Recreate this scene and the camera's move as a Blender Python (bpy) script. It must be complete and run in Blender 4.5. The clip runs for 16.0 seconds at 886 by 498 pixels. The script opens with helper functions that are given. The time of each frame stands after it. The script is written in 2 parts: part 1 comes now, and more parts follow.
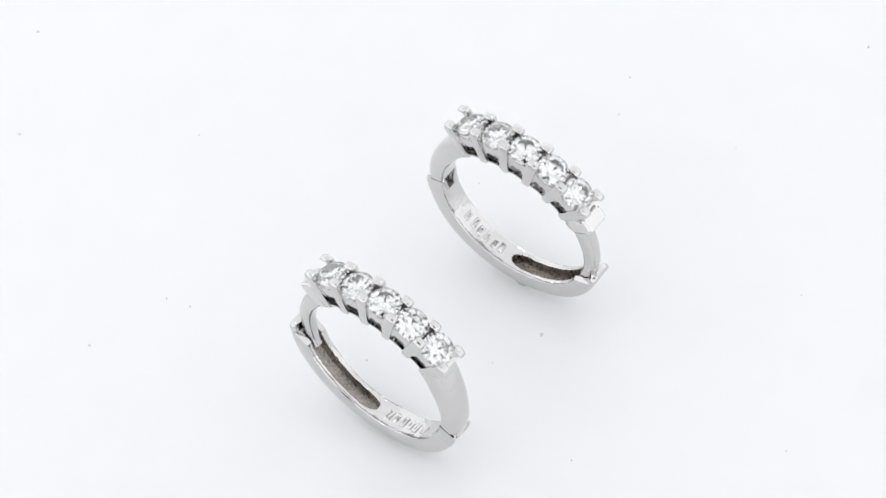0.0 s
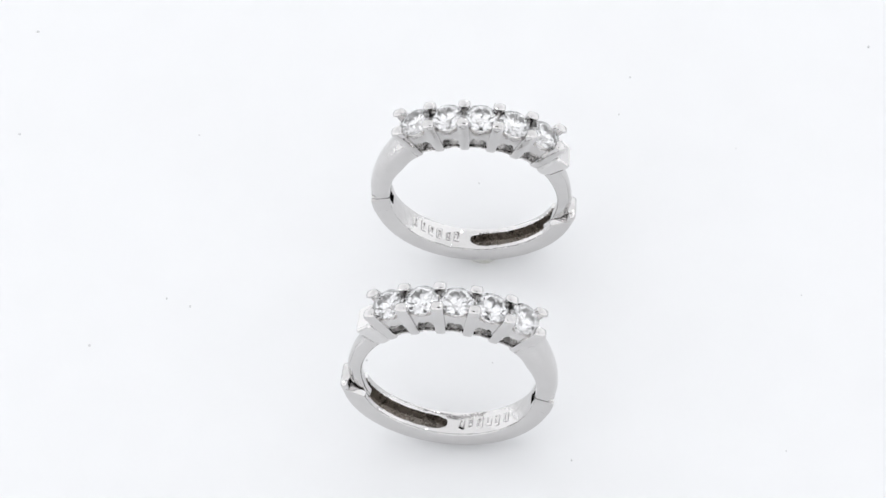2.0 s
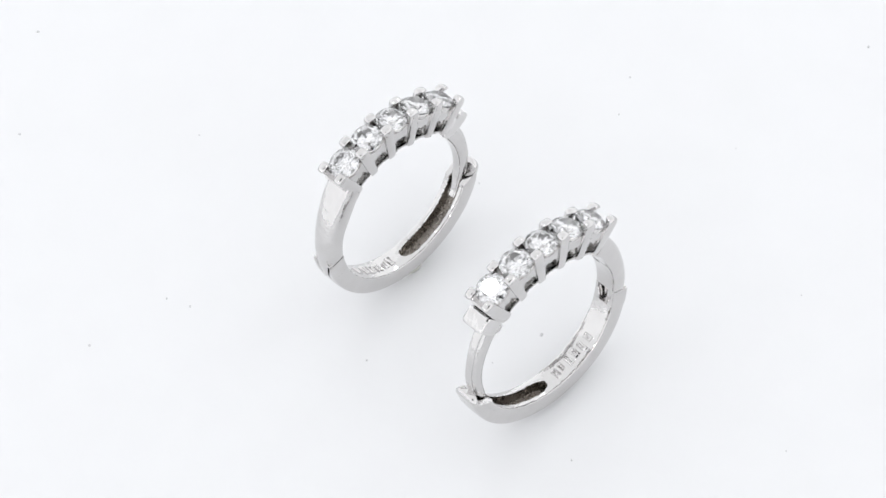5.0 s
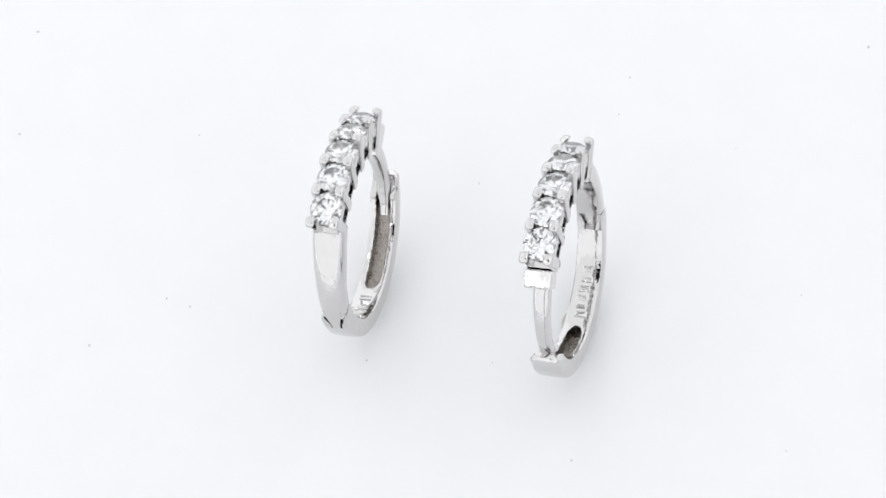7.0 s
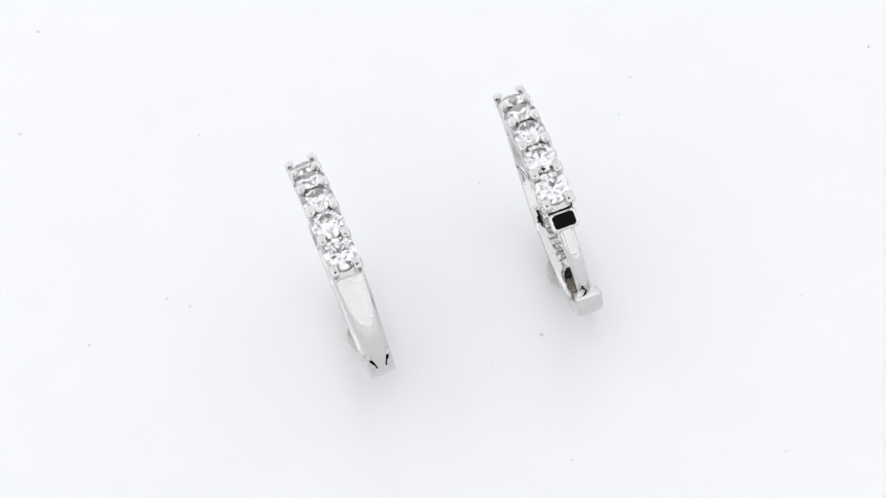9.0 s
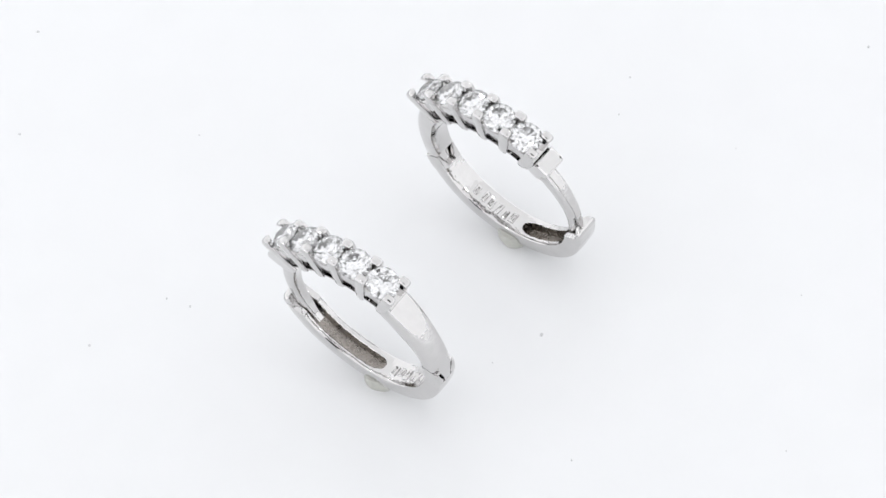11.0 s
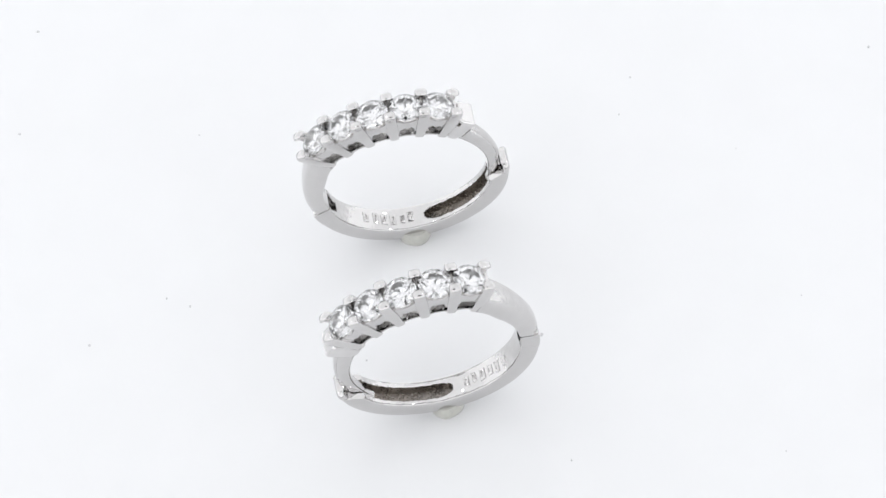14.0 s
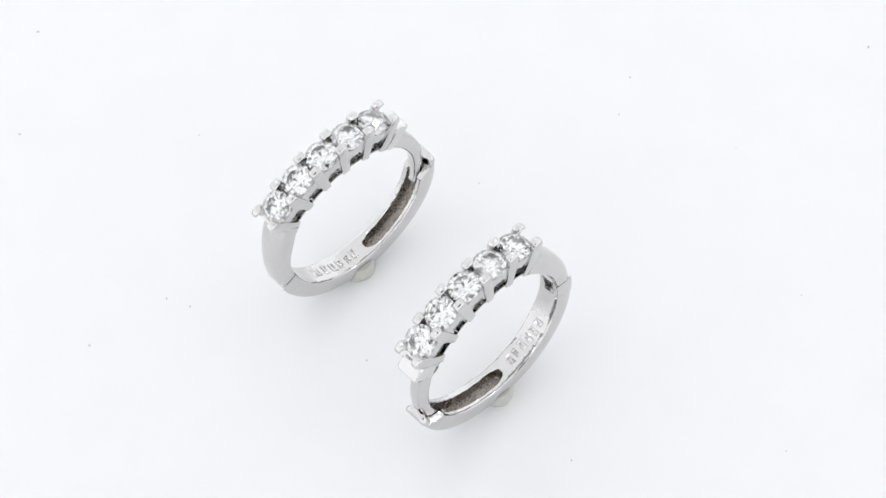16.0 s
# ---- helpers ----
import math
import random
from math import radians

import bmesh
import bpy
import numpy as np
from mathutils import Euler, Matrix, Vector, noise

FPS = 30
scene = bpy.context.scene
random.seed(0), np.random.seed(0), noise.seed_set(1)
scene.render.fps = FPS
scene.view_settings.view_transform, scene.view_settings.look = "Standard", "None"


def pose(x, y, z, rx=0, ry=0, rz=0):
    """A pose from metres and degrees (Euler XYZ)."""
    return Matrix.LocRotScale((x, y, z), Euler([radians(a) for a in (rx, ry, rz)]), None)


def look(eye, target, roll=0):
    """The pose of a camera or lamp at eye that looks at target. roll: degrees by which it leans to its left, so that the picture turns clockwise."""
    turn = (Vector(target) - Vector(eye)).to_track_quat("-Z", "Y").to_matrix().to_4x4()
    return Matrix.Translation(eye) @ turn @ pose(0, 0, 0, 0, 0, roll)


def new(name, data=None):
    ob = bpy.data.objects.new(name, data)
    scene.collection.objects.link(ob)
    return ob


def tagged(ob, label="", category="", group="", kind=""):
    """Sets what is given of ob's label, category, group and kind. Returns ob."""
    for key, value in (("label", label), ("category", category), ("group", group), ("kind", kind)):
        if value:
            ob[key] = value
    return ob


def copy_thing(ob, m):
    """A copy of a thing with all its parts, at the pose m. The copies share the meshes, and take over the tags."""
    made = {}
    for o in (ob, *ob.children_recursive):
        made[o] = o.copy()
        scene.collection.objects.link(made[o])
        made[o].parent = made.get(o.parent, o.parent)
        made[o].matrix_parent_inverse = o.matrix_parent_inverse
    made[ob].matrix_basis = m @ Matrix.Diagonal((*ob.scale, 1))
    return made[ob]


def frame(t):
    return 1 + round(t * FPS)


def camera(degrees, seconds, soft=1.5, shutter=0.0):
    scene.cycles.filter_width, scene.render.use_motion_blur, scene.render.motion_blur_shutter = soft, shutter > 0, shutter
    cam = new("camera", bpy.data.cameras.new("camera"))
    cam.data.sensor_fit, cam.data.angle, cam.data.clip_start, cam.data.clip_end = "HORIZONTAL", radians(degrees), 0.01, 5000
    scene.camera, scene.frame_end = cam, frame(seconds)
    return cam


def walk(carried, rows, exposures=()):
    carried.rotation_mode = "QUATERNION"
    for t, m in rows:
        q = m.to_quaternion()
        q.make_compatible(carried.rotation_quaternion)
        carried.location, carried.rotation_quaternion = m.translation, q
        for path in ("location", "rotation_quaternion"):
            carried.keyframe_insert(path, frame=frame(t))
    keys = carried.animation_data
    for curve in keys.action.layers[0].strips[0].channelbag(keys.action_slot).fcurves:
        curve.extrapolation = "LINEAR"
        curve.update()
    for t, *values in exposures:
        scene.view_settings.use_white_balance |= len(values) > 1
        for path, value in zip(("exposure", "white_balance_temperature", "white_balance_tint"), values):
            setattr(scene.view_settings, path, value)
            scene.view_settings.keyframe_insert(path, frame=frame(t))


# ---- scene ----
SECONDS = 16.0
MM = 0.001
SPIN = 16.21            # degrees per second of the turning pair
DROP = 9.08             # millimetres from the plan's origin down to the base

# ---- camera: fixed on a stand, looking down ----
cam = camera(19.35, SECONDS, soft=1.55)
LIFT, AWAY, STEEP = DROP * MM, 0.16277, radians(54.72)
EYE = (0.0, -AWAY * math.cos(STEEP), AWAY * math.sin(STEEP) + LIFT)
AIM = (0.00029, 0.0, LIFT)
walk(cam, [(0.0, look(EYE, AIM, -11.23)), (SECONDS, look(EYE, AIM, -11.23))])

# ---- light: an unseen photo dome, added with glowing cloth and cap, and six tiny spark lamps added in it for glints ----
world = bpy.data.worlds.new("world")
scene.world = world
world.use_nodes = True
world.node_tree.nodes["Background"].inputs[0].default_value = (0.012, 0.012, 0.013, 1)
world.node_tree.nodes["Background"].inputs[1].default_value = 1.0


def area(name, eye, target, size, watts, colour=(1, 1, 1)):
    data = bpy.data.lights.new(name, "AREA")
    data.shape, data.size, data.energy, data.color = "DISK", size, watts, colour
    ob = new(name, data)
    ob.matrix_world = look(eye, target)
    return ob


# Unseen lamps at guessed places, added to put glints on metal and stones.
for _turn, _rise in ((-137, 50), (-40, 40), (15, 58), (60, 35), (150, 62), (190, 38)):
    _a, _e = radians(_turn), radians(_rise)
    area("spark_lamp", (0.15 * math.cos(_a) * math.cos(_e), 0.15 * math.sin(_a) * math.cos(_e), 0.15 * math.sin(_e)), (0, 0, 0), 0.005, 0.0020, (0.98, 0.99, 1.0))


# ---- materials ----
def nodes_of(name):
    m = bpy.data.materials.new(name)
    m.use_nodes = True
    t = m.node_tree
    return m, t, t.nodes["Principled BSDF"]


def plain(name, colour, rough=0.5, metal=0.0, grain=0.0, scale=400.0, bump=0.0, spec=0.5):
    """A surface with colour and roughness that vary a little at two scales."""
    m, t, b = nodes_of(name)
    b.inputs["Metallic"].default_value = metal
    b.inputs["Specular IOR Level"].default_value = spec
    co = t.nodes.new("ShaderNodeTexCoord")
    big, fine = t.nodes.new("ShaderNodeTexNoise"), t.nodes.new("ShaderNodeTexNoise")
    big.inputs["Scale"].default_value, fine.inputs["Scale"].default_value = scale, scale * 4
    mix = t.nodes.new("ShaderNodeMath")
    mix.operation = "ADD"
    for n in (big, fine):
        t.links.new(co.outputs["Object"], n.inputs["Vector"])
    t.links.new(big.outputs["Fac"], mix.inputs[0])
    t.links.new(fine.outputs["Fac"], mix.inputs[1])
    ramp = t.nodes.new("ShaderNodeMapRange")
    ramp.inputs["From Min"].default_value, ramp.inputs["From Max"].default_value = 0.5, 1.5
    ramp.inputs["To Min"].default_value, ramp.inputs["To Max"].default_value = 1 - grain, 1 + grain
    t.links.new(mix.outputs[0], ramp.inputs["Value"])
    tint = t.nodes.new("ShaderNodeVectorMath")
    tint.operation = "SCALE"
    tint.inputs[0].default_value = colour
    t.links.new(ramp.outputs[0], tint.inputs["Scale"])
    t.links.new(tint.outputs[0], b.inputs["Base Color"])
    rr = t.nodes.new("ShaderNodeMapRange")
    rr.inputs["From Min"].default_value, rr.inputs["From Max"].default_value = 0.5, 1.5
    rr.inputs["To Min"].default_value, rr.inputs["To Max"].default_value = rough * 0.7, rough * 1.3
    t.links.new(mix.outputs[0], rr.inputs["Value"])
    t.links.new(rr.outputs[0], b.inputs["Roughness"])
    if bump:
        bp = t.nodes.new("ShaderNodeBump")
        bp.inputs["Strength"].default_value, bp.inputs["Distance"].default_value = bump, 0.00003
        t.links.new(mix.outputs[0], bp.inputs["Height"])
        t.links.new(bp.outputs[0], b.inputs["Normal"])
    return m


GOLD = plain("polished_white_gold", (0.63, 0.62, 0.615), 0.045, 1.0, 0.03, 420, 0.95)
MIRROR = plain("mirror_polished_white_gold", (0.69, 0.68, 0.675), 0.03, 1.0, 0.02, 500, 0.15)
CHANNEL = plain("dark_channel_metal", (0.31, 0.285, 0.26), 0.28, 1.0, 0.25, 1500, 0.5)
CUP = plain("dull_cup_metal", (0.70, 0.69, 0.68), 0.16, 1.0, 0.2, 1500, 0.4)
GALLERY_METAL = plain("dull_gallery_metal", (0.74, 0.73, 0.72), 0.28, 1.0, 0.25, 1500, 0.4)
PUTTY = plain("mounting_putty", (0.56, 0.56, 0.52), 0.45, 0.0, 0.12, 900, 0.3)
ACRYLIC = plain("white_acrylic", (0.86, 0.865, 0.875), 0.08, 0.0, 0.012, 60, 0.0, 0.35)
TENT = plain("glowing_tent_cloth", (0.9, 0.9, 0.9), 0.9, 0.0, 0.02, 200, 0.1, 0.1)
DUST = plain("grey_dust", (0.62, 0.62, 0.63), 0.8, 0.0, 0.2, 3000)
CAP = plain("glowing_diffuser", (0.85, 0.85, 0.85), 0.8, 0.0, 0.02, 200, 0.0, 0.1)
# Cap and cloth emit by themselves; no lamps stand behind them.
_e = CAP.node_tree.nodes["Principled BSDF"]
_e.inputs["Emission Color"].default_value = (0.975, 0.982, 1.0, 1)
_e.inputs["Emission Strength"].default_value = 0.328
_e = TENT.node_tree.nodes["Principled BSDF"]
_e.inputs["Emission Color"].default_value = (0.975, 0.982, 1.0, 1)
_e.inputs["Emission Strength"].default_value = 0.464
STONE, _t, _b = nodes_of("clear_diamond")
_b.inputs["Transmission Weight"].default_value = 1.0
_b.inputs["IOR"].default_value = 2.42
_b.inputs["Roughness"].default_value = 0.0
_b.inputs["Base Color"].default_value = (0.95, 0.95, 0.955, 1)


# ---- building blocks (in millimetres) ----
def part(name, bm, material, parent, label="", smooth=True):
    bmesh.ops.recalc_face_normals(bm, faces=bm.faces)
    for v in bm.verts:
        v.co *= MM
    me = bpy.data.meshes.new(name)
    for f in bm.faces:
        f.smooth = smooth
    for e in bm.edges:
        if len(e.link_faces) == 2 and e.calc_face_angle() > radians(38):
            e.smooth = False
    bm.to_mesh(me)
    bm.free()
    for m in (material if isinstance(material, (list, tuple)) else [material]):
        me.materials.append(m)
    ob = new(name, me)
    ob.parent = parent
    if label:
        ob["label"] = label
    return ob


def polar(r, theta, y=0.0):
    """A point of the hoop's plane, which is a little wider than high: theta in degrees from the top towards the catch."""
    a = radians(theta)
    return Vector((r * math.sin(a) * 1.035, y, r * math.cos(a)))


def loft(bm, rings, cap=True, mats=None):
    """Skins closed rings of points one after the other; mats: material index per point of the ring."""
    rows = [[bm.verts.new(p) for p in ring] for ring in rings]
    n = len(rows[0])
    for k in range(len(rows) - 1):
        for i in range(n):
            j = (i + 1) % n
            f = bm.faces.new((rows[k][i], rows[k][j], rows[k + 1][j], rows[k + 1][i]))
            if mats:
                f.material_index = mats(k, i)
    if cap:
        bm.faces.new(rows[0])
        bm.faces.new(rows[-1][::-1])
    return bm


def rounded(hw, ri, ro, c, dome=0.0):
    """Points (y, r) of a bar's section with corners rounded by c and an outer face arched by dome."""
    out = []
    for cy, cr, a0 in ((hw - c, ro - c, 90), (-hw + c, ro - c, 180), (-hw + c, ri + c, 270), (hw - c, ri + c, 360)):
        for s in range(4):
            a = radians(a0 - 90 + 30 * s)
            out.append((cy + c * math.cos(a), cr + c * math.sin(a)))
    if dome:
        top = [(hw * k, ro + dome * (1 - k * k)) for k in (0.5, 0.0, -0.5)]
        out = out[:4] + top + out[4:]
    return out


def lerp(a, b, t):
    return a + (b - a) * t


def ease(t):
    t = min(max(t, 0.0), 1.0)
    return t * t * (3 - 2 * t)


# ---- the earring (millimetres; origin at the hoop's centre, x towards the catch, y across, z up) ----
R_OUT, R_IN, HALF = 6.28, 5.08, 0.90      # hoop radii and half its width
HINGE, CATCH = 264.5, 97.5               # degrees from the top towards the catch
SEAM = 2.1                               # degrees of slope of the hinge's seam for each millimetre outwards
SET_DROP, SET_STEP = 0.72, 14.45          # the stones' arc: its centre below the hoop's, degrees between claws
STATIONS = [SET_STEP * (k - 2.5) for k in range(6)]


def bulge(th):
    """The hoop is a little fuller towards the catch."""
    return 0.30 * math.exp(-((th - 108) / 36.0) ** 2)


def seat(rs, theta, y=0.0):
    """A point of the stones' arc: distance and angle from that arc's own centre."""
    return polar(rs, theta, y) - Vector((0, 0, SET_DROP))


def settle(v):
    """From the space of the stones' arc to that of the hoop."""
    return Vector((v.x * 1.035, v.y, v.z - SET_DROP))


def steps(a, b, n):
    return [lerp(a, b, k / n) for k in range(n + 1)]


def key(x, *pairs):
    """Smooth value at x between given (x, value) pairs."""
    for (x0, v0), (x1, v1) in zip(pairs, pairs[1:]):
        if x <= x1:
            return lerp(v0, v1, ease((x - x0) / (x1 - x0)))
    return pairs[-1][1]


def sweep(name, parent, thetas, shape, material=GOLD, label="", smooth=True, slope=lambda th: 0.0):
    bm = bmesh.new()
    loft(bm, [[polar(r, th - slope(th) * (r - R_IN), y) for y, r in shape(th)] for th in thetas])
    return part(name, bm, material, parent, label, smooth)


def lower_hoop(parent):
    """The swinging lower half: a flat-sided band, its inside channelled towards the catch."""
    bm = bmesh.new()
    rings = []
    count = 120
    first_th, last_th = CATCH, 251.0
    for k in range(count + 1):
        th = lerp(first_th, last_th, k / count)
        wave = noise.noise(Vector((th * 0.35, 3.1, 0.0)))
        ro, ri, hw, c = R_OUT + 0.02 * wave + bulge(th), R_IN + bulge(th), HALF - 0.07 * ease((th - 215) / 40), 0.17
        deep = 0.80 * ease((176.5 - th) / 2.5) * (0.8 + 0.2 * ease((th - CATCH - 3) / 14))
        sw = 0.50 + 0.05 * wave
        if th > 166:
            sw *= math.sqrt(max(0.04, 1 - ((th - 166) / 11.0) ** 2)) if th < 176.5 else 0.2
        sec = [(hw - c, ro), (0.0, ro + 0.03), (-hw + c, ro), (-hw + 0.3 * c, ro - 0.3 * c), (-hw, ro - c),
               (-hw, ri + 0.14), (-hw + 0.04, ri + 0.04), (-hw + 0.14, ri), (-sw - 0.05, ri), (-sw, ri + 0.05 * ease(deep * 9)), (-sw + 0.03, ri + deep), (0.0, ri + deep * 1.08), (sw - 0.03, ri + deep),
               (sw, ri + 0.05 * ease(deep * 9)), (sw + 0.05, ri), (hw - 0.14, ri), (hw - 0.04, ri + 0.04), (hw, ri + 0.14), (hw, ro - c), (hw - 0.3 * c, ro - 0.3 * c)]
        # the end at the catch slopes down towards the inside
        slant = 8.5 * max(0.0, 1 - k / 10)
        rings.append([polar(r, th + slant * max(0.0, ro - r), y) for y, r in sec])
    last = int(count * (176.5 - first_th) / (last_th - first_th)) + 1
    # Channel faces get the rougher, darker, browner metal.
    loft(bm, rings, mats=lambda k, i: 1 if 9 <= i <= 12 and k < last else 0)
    hoop = part("lower_hoop", bm, [GOLD, CHANNEL], parent, "polished swinging lower half with a rough, darker brownish channel")
    # cheeks of the hinge, with slanted ends
    for side in (-1, 1):
        bm = bmesh.new()
        rings = []
        for th in steps(250.8, HINGE, 12):
            sl = key(th, (250.8, 0.34), (HINGE, 0.64))
            lo, hi = (sl, HALF - 0.07) if side > 0 else (0.07 - HALF, -sl)
            mid, hw = (lo + hi) / 2, (hi - lo) / 2
            slope = SEAM * ease((th - 251) / 13)
            rings.append([polar(r, th - slope * (r - R_IN), mid + y) for y, r in rounded(hw, R_IN, R_OUT, 0.08)])
        loft(bm, rings)
        part("hinge_cheek", bm, GOLD, hoop)
    # lip of the catch: the outer wall runs on and flares
    bm = bmesh.new()
    rings = []
    for th in steps(CATCH + 14, 93.4, 18):
        ro = R_OUT + bulge(th) + key(-th, (-CATCH - 14, -0.03), (-101, 0.03), (-96, 0.09), (-94.4, 0.06), (-93.4, -0.04))
        hw = key(-th, (-CATCH - 14, HALF - 0.02), (-96.5, HALF), (-94.4, 0.74), (-93.4, 0.58))
        rings.append([polar(r, th, y) for y, r in rounded(hw, ro - 0.46, ro, 0.21)])
    loft(bm, rings)
    part("catch_lip", bm, GOLD, hoop, "flared rounded catch lip")
    return hoop


def hallmark(parent):
    """A row of worn stamped bars inside the hoop."""
    rng = random.Random(5)
    for th in (184.5, 191.0, 197.5, 204.0, 211.0, 218.5):
        # one plain worn bar for each sign, its edges soft and its top dished
        bm = bmesh.new()
        span, half, off = rng.uniform(3.6, 5.6), rng.uniform(0.30, 0.46), rng.uniform(-0.08, 0.08)
        rings = []
        for rise, inset in ((0.06, 0.0), (-0.06, 0.08), (-0.11, 0.20), (-0.08, 0.32), (-0.01, 0.42)):
            a, b = th + span * inset, th + span * (1 - inset)
            y0, y1 = off - half + 1.4 * half * inset, off + half - 1.4 * half * inset
            rings.append([polar(R_IN + rise + bulge(x) + rng.uniform(-0.045, 0.045), x, y + rng.uniform(-0.05, 0.05)) for x, y in ((a, y0), (b, y0), (b, y1), (a, y1))])
        loft(bm, rings)
        part("stamped_mark", bm, GOLD, parent, "worn stamped bar", smooth=False)


def shank(parent):
    """The broad plain arm between the stones and the hinge, ending in the hinge's tongue."""
    def shape(th):
        hw = key(th, (-96, 0.83), (-41, 0.98))
        ro = R_OUT + 0.58 * max(0.0, (th + 97) / 56.5) ** 3.0 - 0.004 * max(0.0, -86 - th)
        ri = key(th, (-96, R_IN), (-62, R_IN + 0.02), (-41, 5.4))
        fw = key(th, (-96, 0.40), (-84, 0.44), (-41, 0.74))
        e = 0.16 + 0.30 * (hw - fw)
        return [(fw, ro), (fw * 0.5, ro + 0.035), (0, ro + 0.05), (-fw * 0.5, ro + 0.035), (-fw, ro), (-fw - 0.6 * (hw - fw), ro - 0.5 * e), (-hw, ro - 0.1 - e),
                (-hw, ri + 0.16), (-hw + 0.05, ri + 0.05), (-hw + 0.16, ri), (hw - 0.16, ri), (hw - 0.05, ri + 0.05), (hw, ri + 0.16), (hw, ro - 0.1 - e), (fw + 0.6 * (hw - fw), ro - 0.5 * e)]
    arm = sweep("shank", parent, steps(-94.8, -40.5, 44), shape, GOLD, "broad tapering polished arm", slope=lambda th: SEAM * ease((-72 - th) / 22.8))
    # Added plate, no hinge part: fills the seam's gap where only shade lies.
    sweep("seam_filler", arm, steps(-96.2, -94.0, 2), lambda th: rounded(0.74, R_IN + 0.06, R_OUT - 0.06, 0.05), CUP, "dull recessed plate added to fill the hinge seam", slope=lambda th: SEAM)
    sweep("hinge_tongue", arm, steps(-113.0, -93.5, 14), lambda th: rounded(key(th, (-113, 0.20), (-109, 0.27), (-93.5, 0.56)), R_IN + 0.42, R_OUT + key(th, (-113, -0.06), (-109, 0.025), (-100, 0.0), (-93.5, -0.05)), 0.06))
    return arm


def post(parent):
    """The slim arm that snaps into the catch, with the square shoulder above it."""
    bm = bmesh.new()
    rings = []
    for th in steps(47, 121, 44):
        hw = key(th, (47, 0.60), (60, 0.50), (100, 0.44), (121, 0.36))
        ro = key(th, (47, 6.35), (58, 6.12), (86, 5.92), (97, 5.84), (121, 5.66))
        ri = key(th, (47, 5.2), (58, R_IN + 0.02), (104, R_IN + 0.02), (121, R_IN + 0.22))
        rings.append([polar(r + bulge(th), th, y) for y, r in rounded(hw, ri, ro - 0.06, 0.22, 0.16)])
    loft(bm, rings)
    arm = part("post", bm, GOLD, parent, "slim polished snap post")
    # shoulder: a little square block with a flat mirror face
    bm = bmesh.new()
    turn = Matrix.Rotation(radians(SHOULDER), 4, "Y")
    base = polar(6.2, 48.5)
    rings = []
    for h, hx, hy in ((-1.0, 0.36, 0.66), (-0.5, 0.56, 0.80), (0.5, 0.60, 0.88), (0.86, 0.60, 0.88), (0.97, 0.56, 0.84), (1.02, 0.50, 0.77), (0.99, 0.45, 0.71)):
        ring = []
        for cx, cy, a0 in ((1, 1, 0), (-1, 1, 90), (-1, -1, 180), (1, -1, 270)):
            for q in range(3):
                a = radians(a0 + 45 * q)
                ring.append(base + turn @ Vector((cx * (hx - 0.2) + 0.2 * math.cos(a), cy * (hy - 0.2) + 0.2 * math.sin(a), h)))
        rings.append(ring)
    loft(bm, rings)
    part("shoulder", bm, MIRROR, arm, "square block with a flat mirror face", smooth=False)
    return arm


SHOULDER = 44.0


def brilliant_mesh(dia):
    """A round brilliant: table, star and bezel facets, girdle, pavilion mains."""
    R = dia / 2
    bm = bmesh.new()

    def ring(n, r, h, off):
        return [bm.verts.new((R * r * math.cos(math.tau * (i + off) / n), R * r * math.sin(math.tau * (i + off) / n), R * h)) for i in range(n)]
    culet = bm.verts.new((0, 0, -R * 0.87))
    low = ring(8, 0.28, -0.655, 0.5)
    g0, g1 = ring(16, 1.0, -0.03, 0), ring(16, 1.0, 0.03, 0)
    mid = ring(8, 0.80, 0.19, 0.5)
    table = ring(8, 0.57, 0.32, 0)
    for i in range(8):
        j = (i + 1) % 8
        a, b, c = 2 * i, 2 * i + 1, (2 * i + 2) % 16
        bm.faces.new((culet, low[i], low[i - 1]))
        bm.faces.new((low[i - 1], low[i], g0[a]))
        bm.faces.new((low[i], g0[b], g0[a]))
        bm.faces.new((low[i], g0[c], g0[b]))
        bm.faces.new((g0[a], g0[b], g1[b], g1[a]))
        bm.faces.new((g0[b], g0[c], g1[c], g1[b]))
        bm.faces.new((g1[a], g1[b], mid[i]))
        bm.faces.new((g1[b], g1[c], mid[i]))
        bm.faces.new((g1[a], mid[i], table[i], mid[i - 1]))
        bm.faces.new((mid[i], table[j], table[i]))
    bm.faces.new(table)
    return bm


def claw(bm, theta, side, lean, end=0):
    """A flat bar from the setting's foot to a rounded, bent tip beside the stone's edge."""
    turn = Matrix.Rotation(radians(theta), 4, "Y")
    up = 0.03 if end else 0.0
    rows = ((6.02, 0.75, 0.27, 0.15), (6.3, 0.79, 0.31, 0.17), (7.0, 0.83, 0.35, 0.17), (7.7, 0.85, 0.36, 0.18), (8.10, 0.86, 0.36, 0.19),
            (8.28, 0.84, 0.37, 0.22), (8.46, 0.79, 0.38, 0.27), (8.60, 0.74, 0.36, 0.28), (8.68, 0.72, 0.29, 0.23), (8.72, 0.71, 0.19, 0.16), (8.74, 0.70, 0.09, 0.08))
    rings = []
    for rs, y, w, d in rows:
        ring = []
        for i in range(12):
            a = math.tau * i / 12
            x = math.copysign(abs(math.cos(a)) ** 0.55, math.cos(a)) * w + end * 0.10
            t = math.copysign(abs(math.sin(a)) ** 0.55, math.sin(a)) * d
            ring.append(settle(turn @ Vector((x + lean * (rs - 7.3) * 0.05, side * y + t, rs + (up if rs > 8 else 0)))))
        rings.append(ring)
    loft(bm, rings)


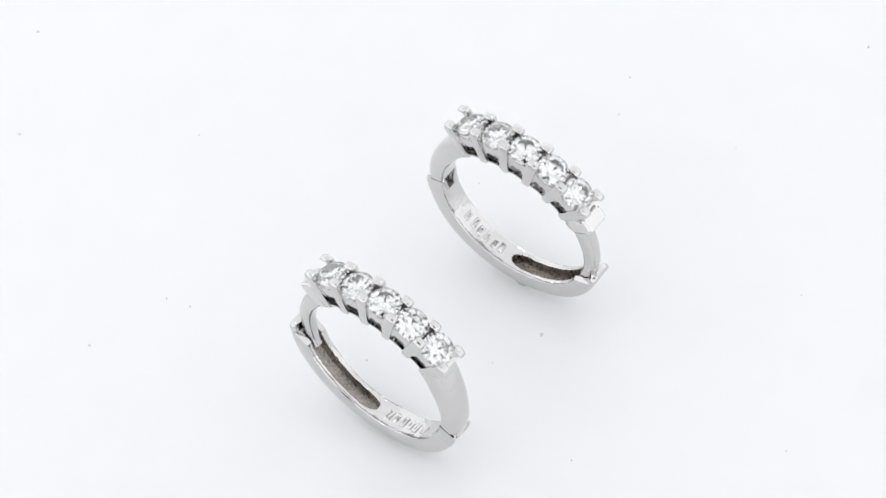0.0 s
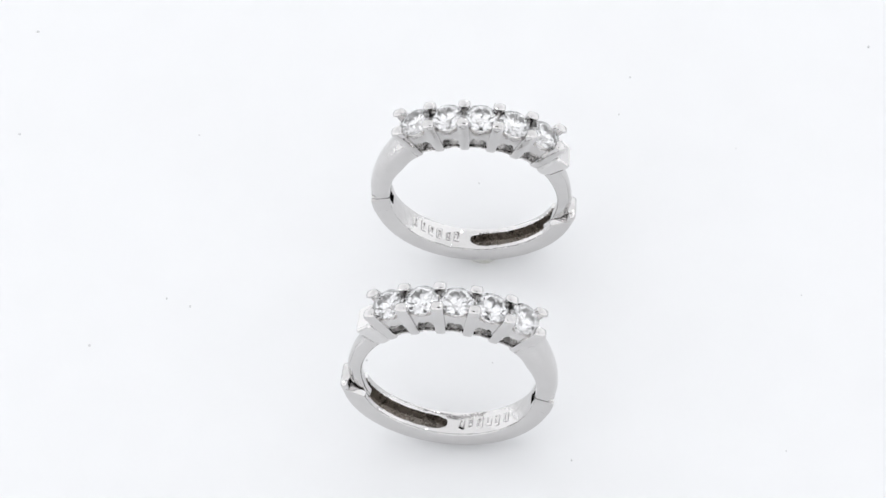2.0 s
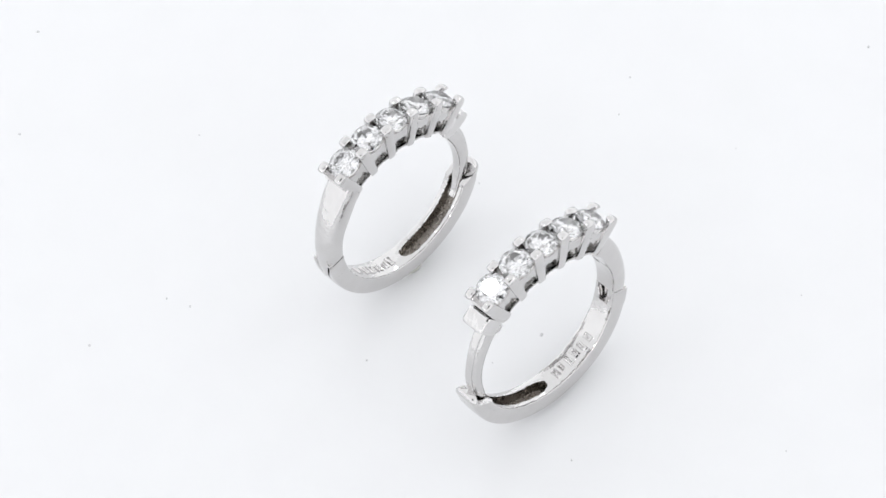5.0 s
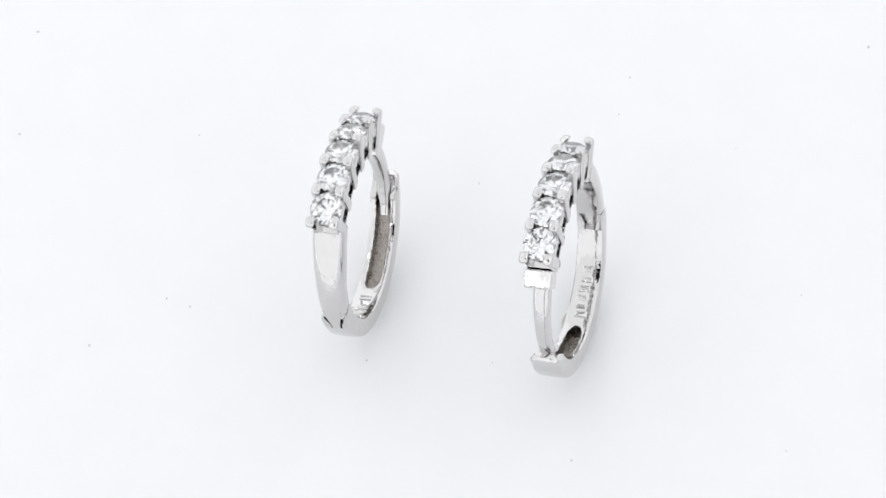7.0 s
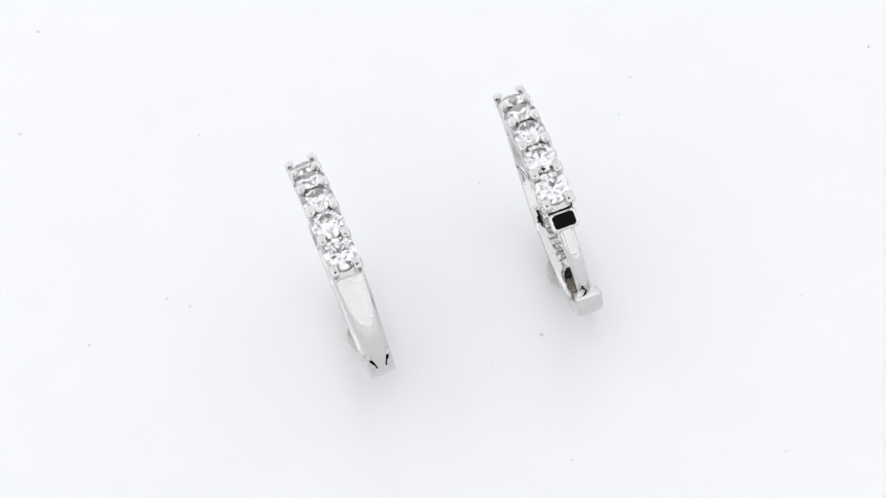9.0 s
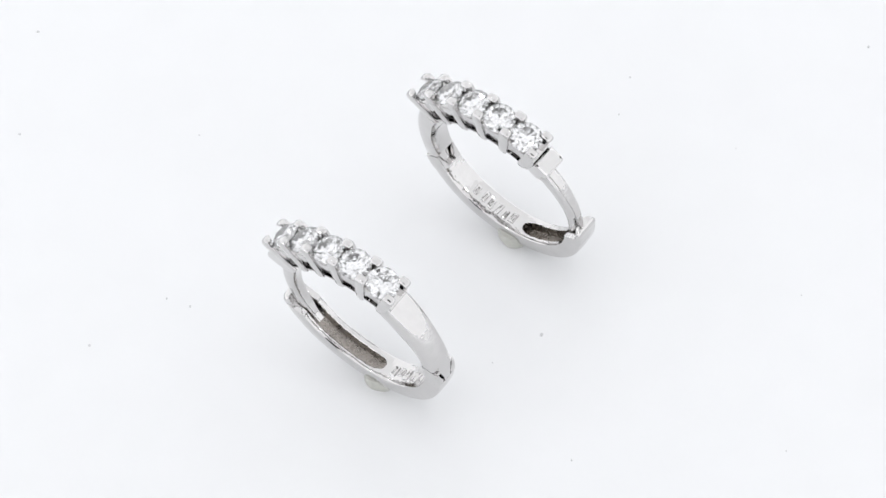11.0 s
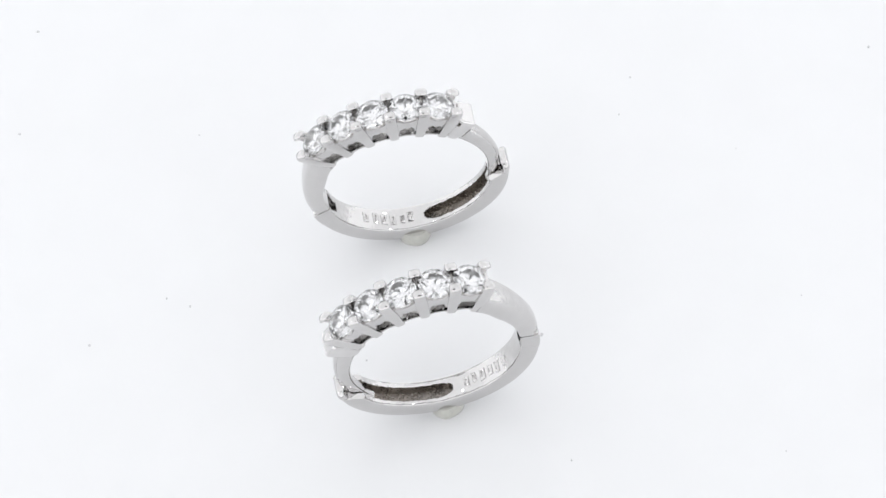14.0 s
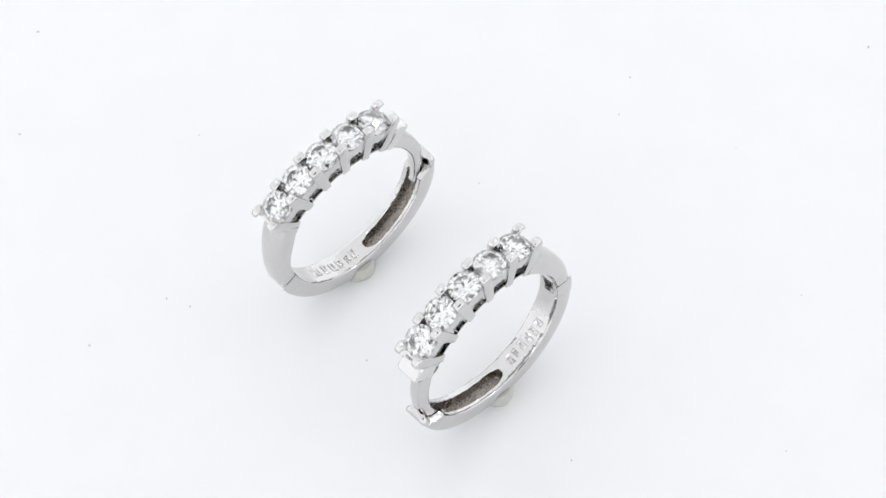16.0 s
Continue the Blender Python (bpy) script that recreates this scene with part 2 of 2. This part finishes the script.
def setting(parent):
    """The row of claws with pierced side walls under the stones."""
    body = bmesh.new()
    # end walls between the outermost claws
    for s in (-1, 1):
        rings = []
        for rs, w in ((6.05, 0.30), (6.6, 0.36), (7.3, 0.36), (7.75, 0.30)):
            th = s * (STATIONS[-1] + 0.4)
            turn = Matrix.Rotation(radians(th), 4, "Y")
            rings.append([settle(turn @ Vector((s * (x * w), y, rs))) for x, y in ((-1, -0.81), (1, -0.81), (1, 0.81), (-1, 0.81))])
        loft(body, rings)
    # cross bars that join each pair of claws
    for th in STATIONS[1:-1]:
        turn = Matrix.Rotation(radians(th), 4, "Y")
        loft(body, [[settle(turn @ Vector((x, y, rs))) for x, y in ((-w, -0.77), (w, -0.77), (w, 0.77), (-w, 0.77))] for rs, w in ((6.04, 0.13), (6.2, 0.18), (6.5, 0.12))])
    # Strip added to close the gallery below, so its openings read darker.
    strip = bmesh.new()
    loft(strip, [[seat(r, th, y) for r, y in ((6.08, -0.60), (6.08, 0.60), (6.17, 0.60), (6.17, -0.60))] for th in steps(STATIONS[0], STATIONS[-1], 30)])
    frame_part = part("setting", body, GOLD, parent, "pierced gallery holding five stones", smooth=False)
    part("gallery_floor", strip, GALLERY_METAL, frame_part, "dull cast floor of the gallery")
    for side in (-1, 1):
        for k in range(5):
            # a wall with an arched opening between two claws
            a, b = STATIONS[k] + 1.6, STATIONS[k + 1] - 1.6
            for lo, hi, name in ((lambda u: 6.04 + 0.08 * math.sin(math.pi * u), lambda u: 6.20 + 0.05 * math.sin(math.pi * u), "gallery_rail"),
                                 (lambda u: 6.22 + (1.04 - 0.27 * math.exp(-((u - 0.5) / 0.17) ** 2)) * max(0.0, math.sin(math.pi * (u - 0.09) / 0.82)) ** 0.4 if 0.09 < u < 0.91 else 6.22, lambda u: 7.98 - 0.34 * math.sin(math.pi * u), "seat_wall")):
                bm = bmesh.new()
                rings = []
                for u in steps(0.0, 1.0, 20):
                    th = lerp(a, b, u)
                    r0, r1 = lo(u), hi(u)
                    y0 = 0.76 + (r0 - 6.1) * 0.045
                    y1 = 0.76 + (r1 - 6.1) * 0.045
                    rings.append([seat(r0, th, side * (y0 - 0.2)), seat(r0, th, side * (y0 + 0.02)), seat((r0 + r1) / 2, th, side * ((y0 + y1) / 2 + 0.05)), seat(r1, th, side * (y1 + 0.02)), seat(r1, th, side * (y1 - 0.2))])
                loft(bm, rings)
                part(name, bm, GOLD, frame_part)
        for k, th in enumerate(STATIONS):
            bm = bmesh.new()
            claw(bm, th, side, 0.0, -1 if k == 5 else 1 if k == 0 else 0)
            part("prong", bm, GOLD, frame_part, "rounded claw")
    return frame_part


def stones(parent):
    for k in range(5):
        th = (STATIONS[k] + STATIONS[k + 1]) / 2
        bm = bmesh.new()
        place = Matrix.Translation(seat(8.16, th)) @ Matrix.Rotation(radians(th), 4, "Y")
        loft(bm, [[place @ Vector((r * math.cos(a), r * math.sin(a), h)) for a in steps(0, math.tau * 23 / 24, 23)] for r, h in ((0.25, -1.22), (0.5, -1.2), (0.86, -0.5), (0.96, -0.16), (0.93, -0.12), (0.80, -0.34), (0.2, -1.0))])
        part("seat_cup", bm, CUP, parent, "dull cast cup under a stone")
        bm = brilliant_mesh(2.07)
        bm.transform(Matrix.Translation(seat(8.16, th)) @ Matrix.Rotation(radians(th), 4, "Y") @ Matrix.Rotation(0.31 + 0.9 * k, 4, "Z") @ Matrix.Rotation(0.03 * (k - 2), 4, "X"))
        part("diamond", bm, STONE, parent, "clear round brilliant-cut diamond", smooth=False)


def earring():
    root = new("hoop_earring")
    hallmark(lower_hoop(root))
    shank(root)
    post(root)
    setting(root)
    stones(root)
    return root


def putty(parent, foot):
    """A pressed dab of putty under the hoop; foot: the base's direction and distance in the hoop's space."""
    bm = bmesh.new()
    rings = []
    down = foot.normalized()
    side_x = Vector((0, 1, 0)).cross(down).normalized()
    side_y = down.cross(side_x)
    deep = foot.length
    for u in steps(0, 1, 8):
        d = lerp(R_OUT - 0.25, deep, u)
        rx = 0.84 + 0.20 * math.sin(math.pi * (0.15 + 0.7 * u))
        ry_ = 0.70 + 0.18 * math.sin(math.pi * (0.15 + 0.7 * u))
        rings.append([down * d + side_x * rx * math.cos(a) * (1 + 0.07 * math.sin(2 * a + 1)) + side_y * ry_ * math.sin(a) * (1 + 0.06 * math.cos(3 * a)) for a in steps(0, math.tau * 27 / 28, 27)])
    loft(bm, rings)
    return part("putty_dab", bm, PUTTY, parent, "pressed dab of grey putty")


# ---- the base and the dome ----
def disc(bm, r, z, n=96):
    bm.faces.new([bm.verts.new((r * math.cos(math.tau * i / n), r * math.sin(math.tau * i / n), z)) for i in range(n)])


bm = bmesh.new()
disc(bm, 300, 0)
ground = tagged(part("ground", bm, ACRYLIC, None, smooth=False), "glossy white acrylic display base", "base", kind="structure")

# Dome added out of view: its own glow lights base and metal.
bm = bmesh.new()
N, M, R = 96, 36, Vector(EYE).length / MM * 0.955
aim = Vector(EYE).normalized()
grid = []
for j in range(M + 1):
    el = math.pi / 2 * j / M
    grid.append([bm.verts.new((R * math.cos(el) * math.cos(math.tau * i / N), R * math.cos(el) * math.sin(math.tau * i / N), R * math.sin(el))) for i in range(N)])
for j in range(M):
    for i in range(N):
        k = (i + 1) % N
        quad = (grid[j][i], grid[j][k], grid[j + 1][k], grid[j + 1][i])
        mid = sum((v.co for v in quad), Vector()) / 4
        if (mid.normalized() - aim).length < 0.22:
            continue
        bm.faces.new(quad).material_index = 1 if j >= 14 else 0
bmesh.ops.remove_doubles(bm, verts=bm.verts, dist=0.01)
tagged(part("backdrop", bm, [TENT, CAP], None), "unseen white photo dome added to glow as the light, with cap and lens opening", "backdrop", kind="structure")

# ---- dust on the base ----
SPECKS = [(-24.0, 4.4, 0.12), (-18.5, 6.9, 0.10), (-17.0, 5.9, 0.09), (-27.4, 23.4, 0.12), (-25.4, 32.5, 0.14), (3.6, 11.2, 0.08), (14.0, 14.6, 0.09), (-14.8, 20.1, 0.09), (31.9, 16.1, 0.11), (-6.0, -1.1, 0.10), (5.5, -1.8, 0.16), (5.6, -11.5, 0.08), (15.4, 17.6, 0.08), (2.0, -3.2, 0.06), (21.1, 9.8, 0.06), (22.5, -2.8, 0.06), (18.8, -13.9, 0.06)]
rng = random.Random(11)
bm = bmesh.new()
for x, y, size in SPECKS:
    n = 7
    ring = [(x + size * rng.uniform(0.6, 1.2) * math.cos(math.tau * i / n + 0.3), y + size * rng.uniform(0.6, 1.5) * math.sin(math.tau * i / n + 0.3)) for i in range(n)]
    low = [Vector((a, b, -0.005)) for a, b in ring]
    high = [Vector((lerp(a, x, 0.35), lerp(b, y, 0.35), size * 0.35)) for a, b in ring]
    loft(bm, [low, high])
tagged(part("dust", bm, DUST, None, smooth=False), "tiny grey dust specks lying on the white base", "dust", kind="stuff")

# ---- the two earrings ----
RESTS = []
for x, y, z, heading, tilt, lean in ((5.30, 3.02, -1.95, -45.9, 10.2, -2.6), (-4.85, -6.34, -1.94, 131.9, -8.3, 4.0)):
    RESTS.append(pose(x * MM, y * MM, (z + DROP) * MM, 0, 0, heading) @ pose(0, 0, 0, 0, tilt, 0) @ pose(0, 0, 0, lean, 0, 0))
first = tagged(earring(), "white gold huggie hoop earring with five diamonds", "earring", group="pair of earrings")
second = copy_thing(first, RESTS[1])
# this one's lower half is turned on its hinge to fit its outline in the camera's view
for child in second.children:
    if child.name.startswith("lower_hoop"):
        pin = Vector((-6.4, 0, -0.6)) * MM
        child.matrix_basis = Matrix.Translation(pin) @ Matrix.Rotation(radians(2.9), 4, "Y") @ Matrix.Translation(-pin)
for ob, rest in zip((first, second), RESTS):
    high = rest.translation.z / MM
    putty(ob, (rest.to_3x3().inverted() @ Vector((0, 0, -1))) * (high + 0.02))


def motions():
    """The pair turns steadily about the upright axis through the plan's origin."""
    for ob, rest in zip((first, second), RESTS):
        walk(ob, [(k * 0.5, pose(0, 0, 0, 0, 0, SPIN * k * 0.5) @ rest) for k in range(33)])


motions()
